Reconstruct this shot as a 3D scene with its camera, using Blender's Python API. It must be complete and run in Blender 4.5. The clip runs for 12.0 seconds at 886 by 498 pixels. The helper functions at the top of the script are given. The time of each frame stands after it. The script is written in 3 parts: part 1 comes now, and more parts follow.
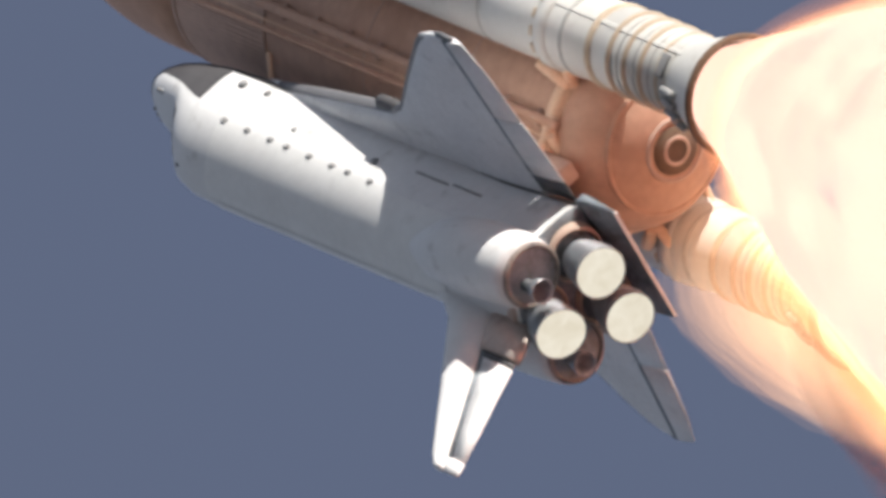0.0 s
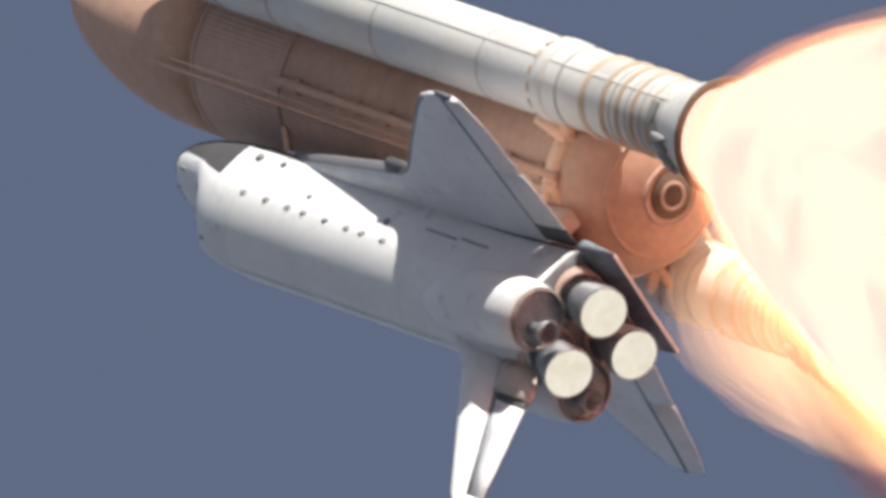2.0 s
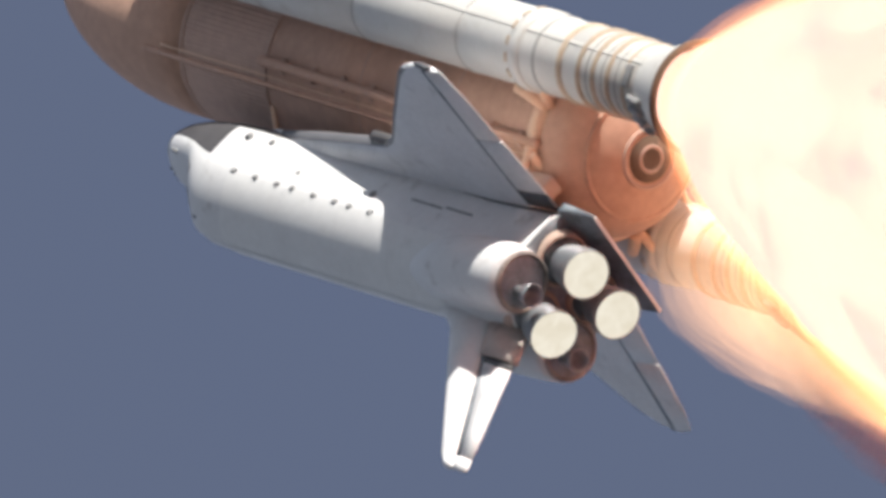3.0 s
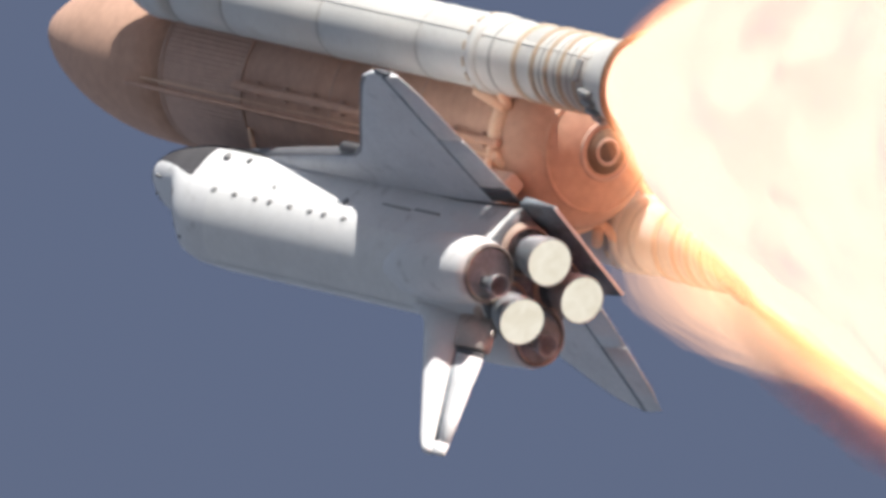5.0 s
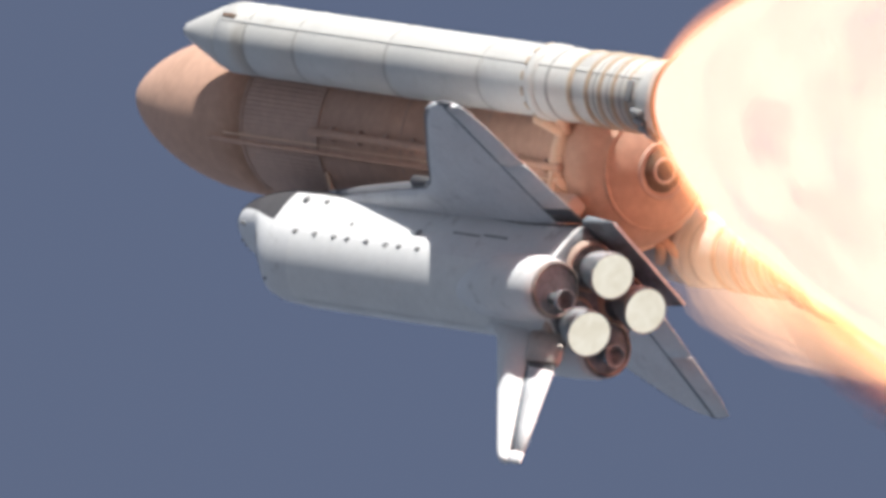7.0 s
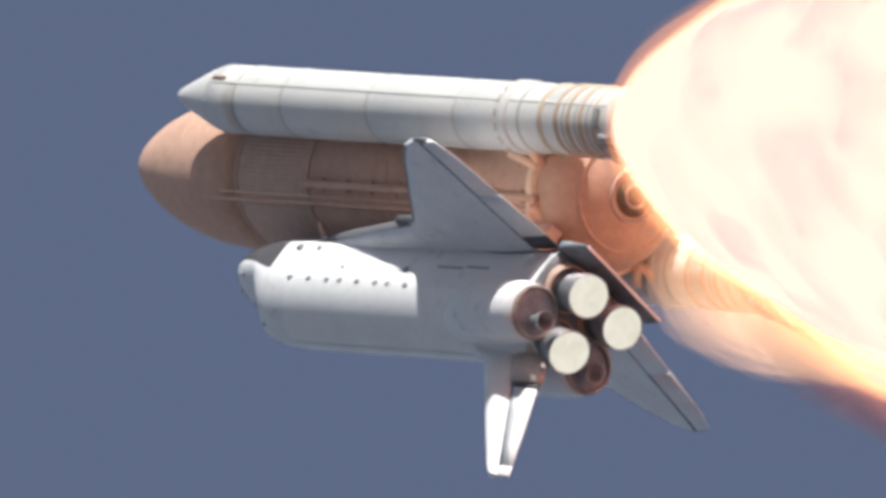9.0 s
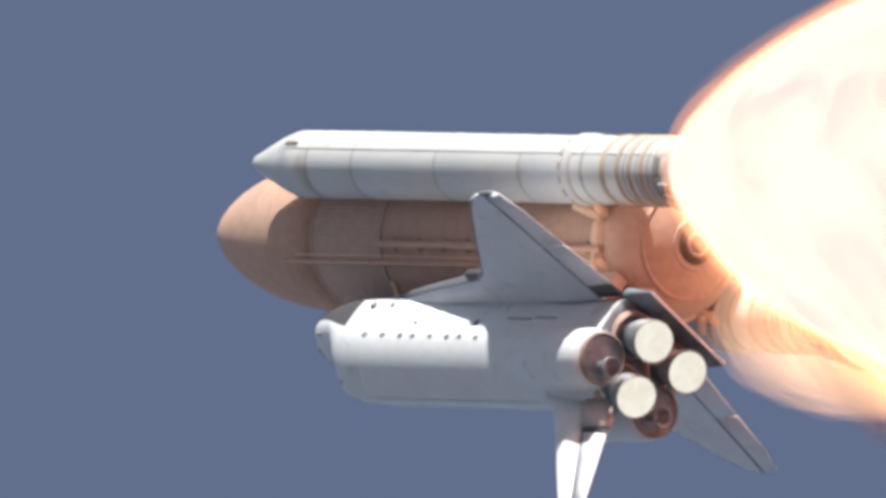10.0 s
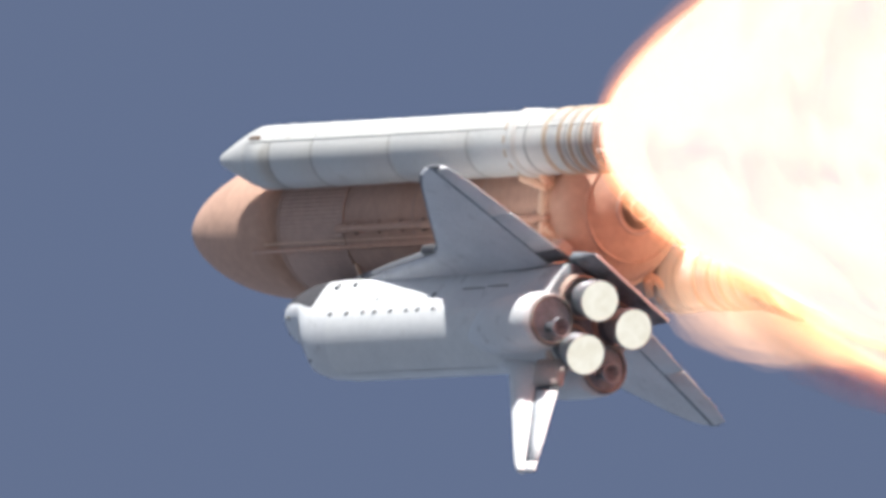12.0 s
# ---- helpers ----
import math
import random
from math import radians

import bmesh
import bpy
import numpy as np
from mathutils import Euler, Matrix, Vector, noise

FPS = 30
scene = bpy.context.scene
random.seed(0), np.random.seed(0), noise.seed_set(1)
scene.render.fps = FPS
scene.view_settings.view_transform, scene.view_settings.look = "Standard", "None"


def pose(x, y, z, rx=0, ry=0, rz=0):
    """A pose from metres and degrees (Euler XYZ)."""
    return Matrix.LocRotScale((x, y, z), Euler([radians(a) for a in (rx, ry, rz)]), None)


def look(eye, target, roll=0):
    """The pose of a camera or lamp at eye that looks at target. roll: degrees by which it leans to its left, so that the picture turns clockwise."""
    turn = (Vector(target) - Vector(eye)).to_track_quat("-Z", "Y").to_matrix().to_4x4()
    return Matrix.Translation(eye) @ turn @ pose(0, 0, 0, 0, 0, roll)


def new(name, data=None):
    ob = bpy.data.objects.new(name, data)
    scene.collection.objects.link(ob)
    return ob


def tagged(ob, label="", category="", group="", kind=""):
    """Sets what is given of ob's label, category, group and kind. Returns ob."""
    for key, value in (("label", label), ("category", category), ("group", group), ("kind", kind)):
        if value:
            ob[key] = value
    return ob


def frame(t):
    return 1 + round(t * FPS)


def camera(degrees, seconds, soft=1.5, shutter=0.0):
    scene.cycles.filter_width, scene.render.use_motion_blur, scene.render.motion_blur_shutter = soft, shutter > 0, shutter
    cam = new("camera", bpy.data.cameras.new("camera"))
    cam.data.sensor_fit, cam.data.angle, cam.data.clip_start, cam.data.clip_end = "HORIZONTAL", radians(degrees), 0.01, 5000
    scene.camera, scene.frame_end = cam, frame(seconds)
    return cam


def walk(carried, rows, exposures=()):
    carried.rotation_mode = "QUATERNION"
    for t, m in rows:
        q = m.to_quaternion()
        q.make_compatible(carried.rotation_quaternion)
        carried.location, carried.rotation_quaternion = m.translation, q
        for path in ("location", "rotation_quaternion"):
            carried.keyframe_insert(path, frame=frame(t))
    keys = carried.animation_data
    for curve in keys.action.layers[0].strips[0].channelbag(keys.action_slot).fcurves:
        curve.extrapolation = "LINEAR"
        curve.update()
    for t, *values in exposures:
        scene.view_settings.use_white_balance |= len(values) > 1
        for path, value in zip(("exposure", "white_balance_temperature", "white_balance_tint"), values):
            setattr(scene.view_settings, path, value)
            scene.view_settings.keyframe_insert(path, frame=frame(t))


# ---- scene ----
# A winged spacecraft on its tank and two boosters climbs away from a fixed tracking camera on the ground.
# Body frame of the stack, in metres: x aft from the orbiter's nose, y to starboard, z out of the orbiter's back.
LENS = 1.2
SECONDS = 12.0
EYE = Vector((0, 0, 1.8))
CENTRE = Vector((20, 0, -2))
ATTITUDE = Matrix(((0.5834, -0.4251, -0.6921), (-0.0331, -0.8638, 0.5027), (-0.8115, -0.2704, -0.5180)))

# The operator's aim beside the stack's middle: seconds, degrees left, degrees up, roll.
SWAY = (
    (0.0, -0.0151, -0.0793, 0.60), (0.2, -0.0038, -0.1447, 0.58), (0.5, 0.0026, -0.1043, 0.55), (0.8, 0.0120, -0.0506, 0.52),
    (1.0, 0.0131, -0.0085, 0.50), (1.2, 0.0357, 0.0139, 0.50), (1.5, 0.0617, -0.0428, 0.50), (1.7, 0.0637, -0.0716, 0.40),
    (2.0, -0.0002, -0.0026, 0.25), (2.2, -0.0119, 0.0300, 0.17), (2.5, -0.0080, -0.0371, 0.05), (2.7, -0.0167, -0.0548, -0.10),
    (4.3, -0.0257, 0.0179, -1.00), (4.5, -0.0429, -0.0151, -0.95), (4.8, -0.0587, -0.0582, -0.95), (5.0, -0.0572, -0.0373, -0.95),
    (5.2, -0.0540, -0.0078, -0.89), (5.5, -0.0151, 0.0279, -0.80), (5.8, 0.0526, 0.0300, -0.71), (6.0, 0.0825, 0.0218, -0.65),
    (6.2, 0.0783, 0.0304, -0.67), (6.5, 0.0164, 0.0389, -0.70), (6.7, 0.0292, -0.0010, -0.70), (8.3, 0.0771, 0.0402, -0.50),
    (8.5, 0.0355, 0.0862, -0.50), (8.8, 0.0018, 0.0859, -0.47), (9.0, 0.0205, 0.0462, -0.45), (9.2, 0.0196, 0.0413, -0.39),
    (9.5, 0.0259, 0.0864, -0.30), (9.8, 0.0649, 0.1105, 0.00), (10.0, 0.1143, 0.1170, 0.20), (10.2, 0.1519, 0.1083, 0.34),
    (10.5, 0.1433, 0.0957, 0.55), (10.8, 0.0708, 0.0693, 0.70), (11.0, 0.0573, 0.0409, 0.80), (11.2, 0.0684, 0.0144, 0.94),
    (11.5, 0.0599, 0.0342, 1.15), (11.8, 0.0415, 0.0610, 1.42), (12.0, 0.0547, 0.0760, 1.60),
)


def middle(t):
    """Where the stack's middle is at t seconds."""
    u = t / 12
    return EYE + Vector((-7.84, 607.92, 1727.22)) + u * Vector((-161.65, 11.29, 528.28)) + u * u * Vector((-5.61, -128.02, 112.94))


def flight(t):
    """The stack's pose: it turns very slowly as it climbs."""
    u = t / 12
    turn = Vector((0.0056 + 0.0007 * u, -0.0021 * u, 0.0023 + 0.0034 * u))
    m = (Matrix.Rotation(turn.length, 3, turn) @ ATTITUDE.normalized()).to_4x4()
    m.translation = middle(t) - m.to_3x3() @ CENTRE
    return m


def sway(t):
    """The aim at t, on a smooth curve through the rows."""
    i = max(k for k in range(len(SWAY) - 1) if SWAY[k][0] <= t + 1e-6)
    a, b = SWAY[i], SWAY[i + 1]
    p, q = SWAY[max(i - 1, 0)], SWAY[min(i + 2, len(SWAY) - 1)]
    h = b[0] - a[0]
    u = (t - a[0]) / h
    out = []
    for k in (1, 2, 3):
        s0 = (b[k] - p[k]) / (b[0] - p[0]) * h
        s1 = (q[k] - a[k]) / (q[0] - a[0]) * h
        out.append((2 * u**3 - 3 * u**2 + 1) * a[k] + (u**3 - 2 * u**2 + u) * s0 + (3 * u**2 - 2 * u**3) * b[k] + (u**3 - u**2) * s1)
    return out


def aim(t):
    left, up, roll = sway(t)
    m = look(EYE, middle(t), roll)
    far = (middle(t) - EYE).length
    return look(EYE, m @ (Vector((-math.tan(radians(left)), math.tan(radians(up)), -1)) * far), roll)


STEPS = [k / 10 for k in range(121)]
cam = camera(LENS, SECONDS, soft=4.0)
scene.cycles.transparent_max_bounces = 128
walk(cam, [(t, aim(t)) for t in STEPS], exposures=[(0, 0.46, 6500, 10), (4.5, 0.54, 6400, 10), (5.5, 0.50, 6350, 10), (8.5, 0.48, 6230, 9.5), (9.5, 0.51, 6190, 9.3), (10, 0.62, 6150, 9.2), (12, 0.68, 6050, 9)])

# ---- light ----
SUN = (ATTITUDE @ Vector((0.04, 1.0, -0.94))).normalized()
sun = new("sun", bpy.data.lights.new("sun", "SUN"))
sun.data.energy, sun.data.angle, sun.data.color = 5.0, radians(0.6), (1.0, 0.95, 0.88)
sun.matrix_world = look(SUN * 100, (0, 0, 0))

world = bpy.data.worlds.new("sky")
world.use_nodes = True
scene.world = world
wn, wl = world.node_tree.nodes, world.node_tree.links
sky = wn.new("ShaderNodeTexSky")
sky.sky_type, sky.sun_disc = "NISHITA", False
sky.sun_elevation, sky.sun_rotation = math.asin(SUN.z), math.atan2(SUN.x, SUN.y)
sky.air_density, sky.dust_density, sky.ozone_density = 1.0, 4.0, 2.0
# thick haze: pale towards the horizon, dull blue high up
where, split, rise = wn.new("ShaderNodeTexCoord"), wn.new("ShaderNodeSeparateXYZ"), wn.new("ShaderNodeValToRGB")
wl.new(where.outputs["Generated"], split.inputs[0])
wl.new(split.outputs["Z"], rise.inputs["Fac"])
rise.color_ramp.elements[0].position, rise.color_ramp.elements[0].color = 0.0, (0.52, 0.63, 0.83, 1)
rise.color_ramp.elements[1].position, rise.color_ramp.elements[1].color = 0.85, (0.112, 0.138, 0.216, 1)
low_haze = rise.color_ramp.elements.new(0.35)
low_haze.color = (0.30, 0.35, 0.46, 1)
lift = wn.new("ShaderNodeVectorMath")
lift.operation = "SCALE"
lift.inputs["Scale"].default_value = 10
wl.new(rise.outputs["Color"], lift.inputs[0])
haze = wn.new("ShaderNodeMix")
haze.data_type = "RGBA"
haze.inputs["Factor"].default_value = 0.92
wl.new(sky.outputs["Color"], haze.inputs["A"])
wl.new(lift.outputs[0], haze.inputs["B"])
back = wn["Background"]
back.inputs["Strength"].default_value = 0.079
wl.new(haze.outputs["Result"], back.inputs["Color"])


# ---- materials ----
def material(name, base, rough=0.6, metal=0.0, vary=0.15, scale=0.6, fine=6.0, bump=0.02, stain=None, stain_at=0.62, glow=None, power=0.0):
    """A surface with broad and fine variation of its colour, fine relief, and stains if wanted. Sizes per metre."""
    m = bpy.data.materials.new(name)
    m.use_nodes = True
    n, l = m.node_tree.nodes, m.node_tree.links
    b = n["Principled BSDF"]
    b.inputs["Roughness"].default_value, b.inputs["Metallic"].default_value = rough, metal
    co = n.new("ShaderNodeTexCoord")
    big, small = n.new("ShaderNodeTexNoise"), n.new("ShaderNodeTexNoise")
    big.inputs["Scale"].default_value, small.inputs["Scale"].default_value = scale, fine
    big.inputs["Detail"].default_value, small.inputs["Detail"].default_value = 3, 4
    add = n.new("ShaderNodeMath")
    add.operation = "MULTIPLY_ADD"
    add.inputs[1].default_value = 0.5
    half = n.new("ShaderNodeMath")
    half.operation = "MULTIPLY"
    half.inputs[1].default_value = 0.5
    for t in (big, small):
        l.new(co.outputs["Object"], t.inputs["Vector"])
    l.new(small.outputs["Fac"], half.inputs[0])
    l.new(big.outputs["Fac"], add.inputs[0])
    l.new(half.outputs[0], add.inputs[2])
    ramp = n.new("ShaderNodeValToRGB")
    ramp.color_ramp.elements[0].position, ramp.color_ramp.elements[1].position = 0.3, 0.7
    ramp.color_ramp.elements[0].color = (*[c * (1 - vary) for c in base], 1)
    ramp.color_ramp.elements[1].color = (*[min(1, c * (1 + vary)) for c in base], 1)
    l.new(add.outputs[0], ramp.inputs["Fac"])
    colour = ramp.outputs["Color"]
    if stain:
        spot = n.new("ShaderNodeTexNoise")
        spot.inputs["Scale"].default_value, spot.inputs["Detail"].default_value = scale * 1.7, 6
        l.new(co.outputs["Object"], spot.inputs["Vector"])
        cut = n.new("ShaderNodeMapRange")
        cut.inputs["From Min"].default_value, cut.inputs["From Max"].default_value = stain_at - 0.06, stain_at + 0.1
        l.new(spot.outputs["Fac"], cut.inputs["Value"])
        mix = n.new("ShaderNodeMix")
        mix.data_type = "RGBA"
        mix.inputs["B"].default_value = (*stain, 1)
        l.new(cut.outputs["Result"], mix.inputs["Factor"])
        l.new(colour, mix.inputs["A"])
        colour = mix.outputs["Result"]
    l.new(colour, b.inputs["Base Color"])
    if glow:
        b.inputs["Emission Color"].default_value = (*glow, 1)
        b.inputs["Emission Strength"].default_value = power
    if bump:
        bp = n.new("ShaderNodeBump")
        bp.inputs["Distance"].default_value, bp.inputs["Strength"].default_value = bump, 0.5
        l.new(small.outputs["Fac"], bp.inputs["Height"])
        l.new(bp.outputs["Normal"], b.inputs["Normal"])
    return m


def fire(name, hot, cool, power, scale=0.12, low=0.35, high=0.65, thin=False):
    """Glowing gas between two colours. thin: it adds its light to what shows through."""
    m = bpy.data.materials.new(name)
    m.use_nodes = True
    n, l = m.node_tree.nodes, m.node_tree.links
    n.remove(n["Principled BSDF"])
    co, tex, ramp, em = n.new("ShaderNodeTexCoord"), n.new("ShaderNodeTexNoise"), n.new("ShaderNodeValToRGB"), n.new("ShaderNodeEmission")
    tex.inputs["Scale"].default_value, tex.inputs["Detail"].default_value, tex.inputs["Distortion"].default_value = scale, 5, 0.6
    ramp.color_ramp.elements[0].position, ramp.color_ramp.elements[1].position = low, high
    ramp.color_ramp.elements[0].color, ramp.color_ramp.elements[1].color = (*cool, 1), (*hot, 1)
    em.inputs["Strength"].default_value = power
    l.new(co.outputs["Object"], tex.inputs["Vector"])
    l.new(tex.outputs["Fac"], ramp.inputs["Fac"])
    l.new(ramp.outputs["Color"], em.inputs["Color"])
    end = em.outputs["Emission"]
    if thin:
        clear, both = n.new("ShaderNodeBsdfTransparent"), n.new("ShaderNodeAddShader")
        clear.inputs["Color"].default_value = (0.998, 0.996, 0.993, 1)
        l.new(clear.outputs[0], both.inputs[0])
        l.new(end, both.inputs[1])
        end = both.outputs[0]
    l.new(end, n["Material Output"].inputs["Surface"])
    return m


def smoke(name, base, cover, scale=0.15):
    """A thin layer of drifting smoke, lit by the sun and the fire."""
    m = bpy.data.materials.new(name)
    m.use_nodes = True
    n, l = m.node_tree.nodes, m.node_tree.links
    n.remove(n["Principled BSDF"])
    co, tex, grey = n.new("ShaderNodeTexCoord"), n.new("ShaderNodeTexNoise"), n.new("ShaderNodeBsdfDiffuse")
    tex.inputs["Scale"].default_value, tex.inputs["Detail"].default_value = scale, 5
    grey.inputs["Color"].default_value = (*base, 1)
    l.new(co.outputs["Object"], tex.inputs["Vector"])
    clear, both, dense = n.new("ShaderNodeBsdfTransparent"), n.new("ShaderNodeMixShader"), n.new("ShaderNodeMapRange")
    dense.inputs["From Min"].default_value, dense.inputs["From Max"].default_value = 0.3, 0.7
    dense.inputs["To Min"].default_value, dense.inputs["To Max"].default_value = cover * 0.4, cover * 1.6
    l.new(tex.outputs["Fac"], dense.inputs["Value"])
    l.new(dense.outputs["Result"], both.inputs["Fac"])
    l.new(clear.outputs[0], both.inputs[1])
    l.new(grey.outputs[0], both.inputs[2])
    l.new(both.outputs[0], n["Material Output"].inputs["Surface"])
    return m


BLANKET = material("white quilted blanket", (0.66, 0.66, 0.66), 0.8, vary=0.06, scale=0.5, fine=3, stain=(0.47, 0.46, 0.45), stain_at=0.66)
DOOR_WHITE = material("white felt panels", (0.70, 0.70, 0.69), 0.8, vary=0.06, scale=0.4, fine=2.5, stain=(0.62, 0.615, 0.60), stain_at=0.7)
WING_GREY = material("white wing tiles", (0.66, 0.66, 0.67), 0.75, vary=0.10, scale=0.5, fine=4, stain=(0.52, 0.52, 0.53), stain_at=0.66)
BLACK_TILE = material("black tiles", (0.07, 0.067, 0.07), 0.55, vary=0.25, scale=0.8, fine=6)
CARBON = material("grey carbon edge", (0.16, 0.16, 0.17), 0.5, vary=0.15, scale=0.8)
FOAM = material("orange foam", (0.56, 0.345, 0.25), 0.9, vary=0.14, scale=0.25, fine=2.0, bump=0.04, stain=(0.49, 0.30, 0.215), stain_at=0.6)
FOAM_DARK = material("weathered foam", (0.53, 0.36, 0.285), 0.9, vary=0.14, scale=0.3, fine=2.0, bump=0.04)
BOOSTER = material("white booster paint", (0.57, 0.56, 0.53), 0.5, vary=0.05, scale=0.4, fine=3, stain=(0.49, 0.47, 0.43), stain_at=0.68)
TAN = material("tan cork band", (0.50, 0.40, 0.30), 0.85, vary=0.2, scale=0.8)
BROWN = material("brown cork band", (0.16, 0.10, 0.065), 0.85, vary=0.2, scale=0.8)
SEAM = material("grey joint", (0.40, 0.39, 0.37), 0.7, vary=0.2)
SHIELD = material("sooted base heat shield", (0.20, 0.225, 0.25), 0.8, vary=0.35, scale=0.7, fine=4, stain=(0.13, 0.14, 0.155), stain_at=0.55)
STEEL = material("sooted nozzle steel", (0.33, 0.35, 0.37), 0.45, metal=0.6, vary=0.25, scale=1.2)
DOME = material("heat-tanned engine dome", (0.44, 0.33, 0.27), 0.7, vary=0.2, scale=1.0)
SCORCHED = material("scorched white skin", (0.54, 0.45, 0.40), 0.75, vary=0.18, scale=0.8, stain=(0.40, 0.31, 0.27), stain_at=0.6)
SOOTY_TAN = material("sooty tan skin", (0.25, 0.22, 0.20), 0.75, vary=0.25, scale=0.9, stain=(0.14, 0.12, 0.12), stain_at=0.58)
STRUT = material("foam covered strut", (0.76, 0.52, 0.36), 0.8, vary=0.15, scale=1.0)
DARK_GLASS = material("dark cabin glass", (0.02, 0.02, 0.025), 0.08, vary=0.1, bump=0)
GREY_PART = material("grey fitting", (0.26, 0.26, 0.26), 0.6, vary=0.2)
EARTH = material("coastal ground", (0.28, 0.28, 0.27), 0.9, vary=0.35, scale=0.004, fine=0.05, bump=0)
ENGINE_GLOW = fire("engine exhaust glow", (1.0, 0.93, 0.78), (0.88, 0.80, 0.64), 0.64, scale=1.1)
CORE = fire("white fire", (0.82, 0.33, 0.345), (0.82, 0.32, 0.335), 1.42, scale=0.1)
ROOT = fire("pale yellow fire", (0.90, 0.52, 0.41), (0.88, 0.49, 0.37), 1.35, scale=0.3)


# ---- building helpers ----
def finish(name, bm, mat, parent=None, smooth=True):
    bmesh.ops.remove_doubles(bm, verts=bm.verts, dist=1e-4)
    bmesh.ops.recalc_face_normals(bm, faces=bm.faces)
    me = bpy.data.meshes.new(name)
    bm.to_mesh(me)
    bm.free()
    me.materials.append(mat)
    if smooth:
        me.shade_smooth()
    ob = new(name, me)
    if parent:
        ob.parent = parent
    return ob


def part(name, bm, mat, parent, label="", smooth=True):
    return tagged(finish(name, bm, mat, parent, smooth), label)


def rings(loops, close=True, caps=True):
    """A skin over loops of equally many points."""
    bm = bmesh.new()
    vs = [[bm.verts.new(p) for p in loop] for loop in loops]
    n = len(vs[0])
    for a, b in zip(vs, vs[1:]):
        for i in range(n if close else n - 1):
            j = (i + 1) % n
            bm.faces.new((a[i], a[j], b[j], b[i]))
    if caps and close:
        bm.faces.new(vs[0][::-1])
        bm.faces.new(vs[-1])
    return bm


def turned(profile, n=48, y=0.0, z=0.0, caps=True, lump=0.0, seed=0.0, rough=0.25):
    """A body turned about a line along x through (y, z): profile of (x, radius)."""
    loops = []
    for x, r in profile:
        loop = []
        for i in range(n):
            a = 2 * math.pi * i / n
            q = r
            if lump:
                d = noise.fractal(Vector((x * rough * 0.6 + seed, math.cos(a) * r * rough, math.sin(a) * r * rough)), 1.0, 2.1, 4)
                q = r * (1 + lump * d)
            loop.append((x, y + q * math.cos(a), z + q * math.sin(a)))
        loops.append(loop)
    return rings(loops, caps=caps)


def box(bm, x0, x1, y0, y1, z0, z1, bevel=0.0):
    r = bmesh.ops.create_cube(bm, size=1)
    bmesh.ops.transform(bm, verts=r["verts"], matrix=Matrix.LocRotScale(((x0 + x1) / 2, (y0 + y1) / 2, (z0 + z1) / 2), None, (x1 - x0, y1 - y0, z1 - z0)))
    if bevel:
        bmesh.ops.bevel(bm, geom=list({e for v in r["verts"] for e in v.link_edges}), offset=bevel, segments=2, profile=0.5, affect="EDGES")
    return bm


def rod(a, b, r, n=12):
    """A round bar from a to b, slightly rounded at its ends."""
    a, b = Vector(a), Vector(b)
    m = (b - a).to_track_quat("X", "Z").to_matrix()
    far = (b - a).length
    loops = []
    for x, k in ((0, 0.7), (r * 0.3, 1), (far - r * 0.3, 1), (far, 0.7)):
        loops.append([a + m @ Vector((x, r * k * math.cos(2 * math.pi * i / n), r * k * math.sin(2 * math.pi * i / n))) for i in range(n)])
    return rings(loops)


def mixed(table, x):
    """A row of the table (first column x), smoothly between its rows."""
    xs = [row[0] for row in table]
    return [float(np.interp(x, xs, [row[k] for row in table])) for k in range(1, len(table[0]))]


STACK = []


def thing(name, label, category, group=""):
    ob = tagged(new(name), label, category, group)
    ob.empty_display_size = 2
    STACK.append(ob)
    return ob


# ---- ground below, out of view ----
bm = bmesh.new()
bmesh.ops.create_circle(bm, cap_ends=True, radius=60000, segments=96)
ground = tagged(finish("ground", bm, EARTH, smooth=False), "dull grey coastal ground under haze", "ground", kind="structure")

# ---- orbiter ----
HULL = (  # x, bottom, middle, top, half width, squareness of the lower half
    (0.0, -1.62, -1.50, -1.38, 0.12, 2.0), (0.15, -1.90, -1.48, -1.10, 0.42, 2.0), (0.5, -2.18, -1.45, -0.80, 0.80, 2.1), (1.2, -2.50, -1.40, -0.38, 1.25, 2.3),
    (2.2, -2.72, -1.25, 0.05, 1.72, 2.6), (3.4, -2.84, -1.00, 0.42, 2.10, 3.0), (4.5, -2.88, -0.75, 0.70, 2.34, 3.5),
    (5.3, -2.90, -0.50, 1.72, 2.46, 4.0), (6.1, -2.90, -0.30, 2.32, 2.55, 4.5), (7.2, -2.90, -0.10, 2.58, 2.60, 5.0),
    (8.8, -2.90, 0.0, 2.62, 2.62, 6.0), (27.0, -2.90, 0.0, 2.62, 2.62, 6.0), (28.5, -2.90, 0.0, 2.62, 2.75, 6.0), (32.3, -2.95, 0.0, 2.55, 3.05, 6.0),
)


def hull_loop(x, grow=0.0, n=56, a0=0.0, a1=2 * math.pi, whole=True):
    low, mid, top, wide, sq = mixed(HULL, x)
    out = []
    for i in range(n):
        a = a0 + (a1 - a0) * i / (n if whole else n - 1)
        c, s = math.cos(a), math.sin(a)
        k = 1.68 if s >= 0 else sq
        h = (top - mid) if s >= 0 else (mid - low)
        q = (abs(c) ** k + abs(s) ** k) ** (-1 / k)
        out.append((x, (wide + grow) * c * q, mid + (h + grow) * s * q))
    return out


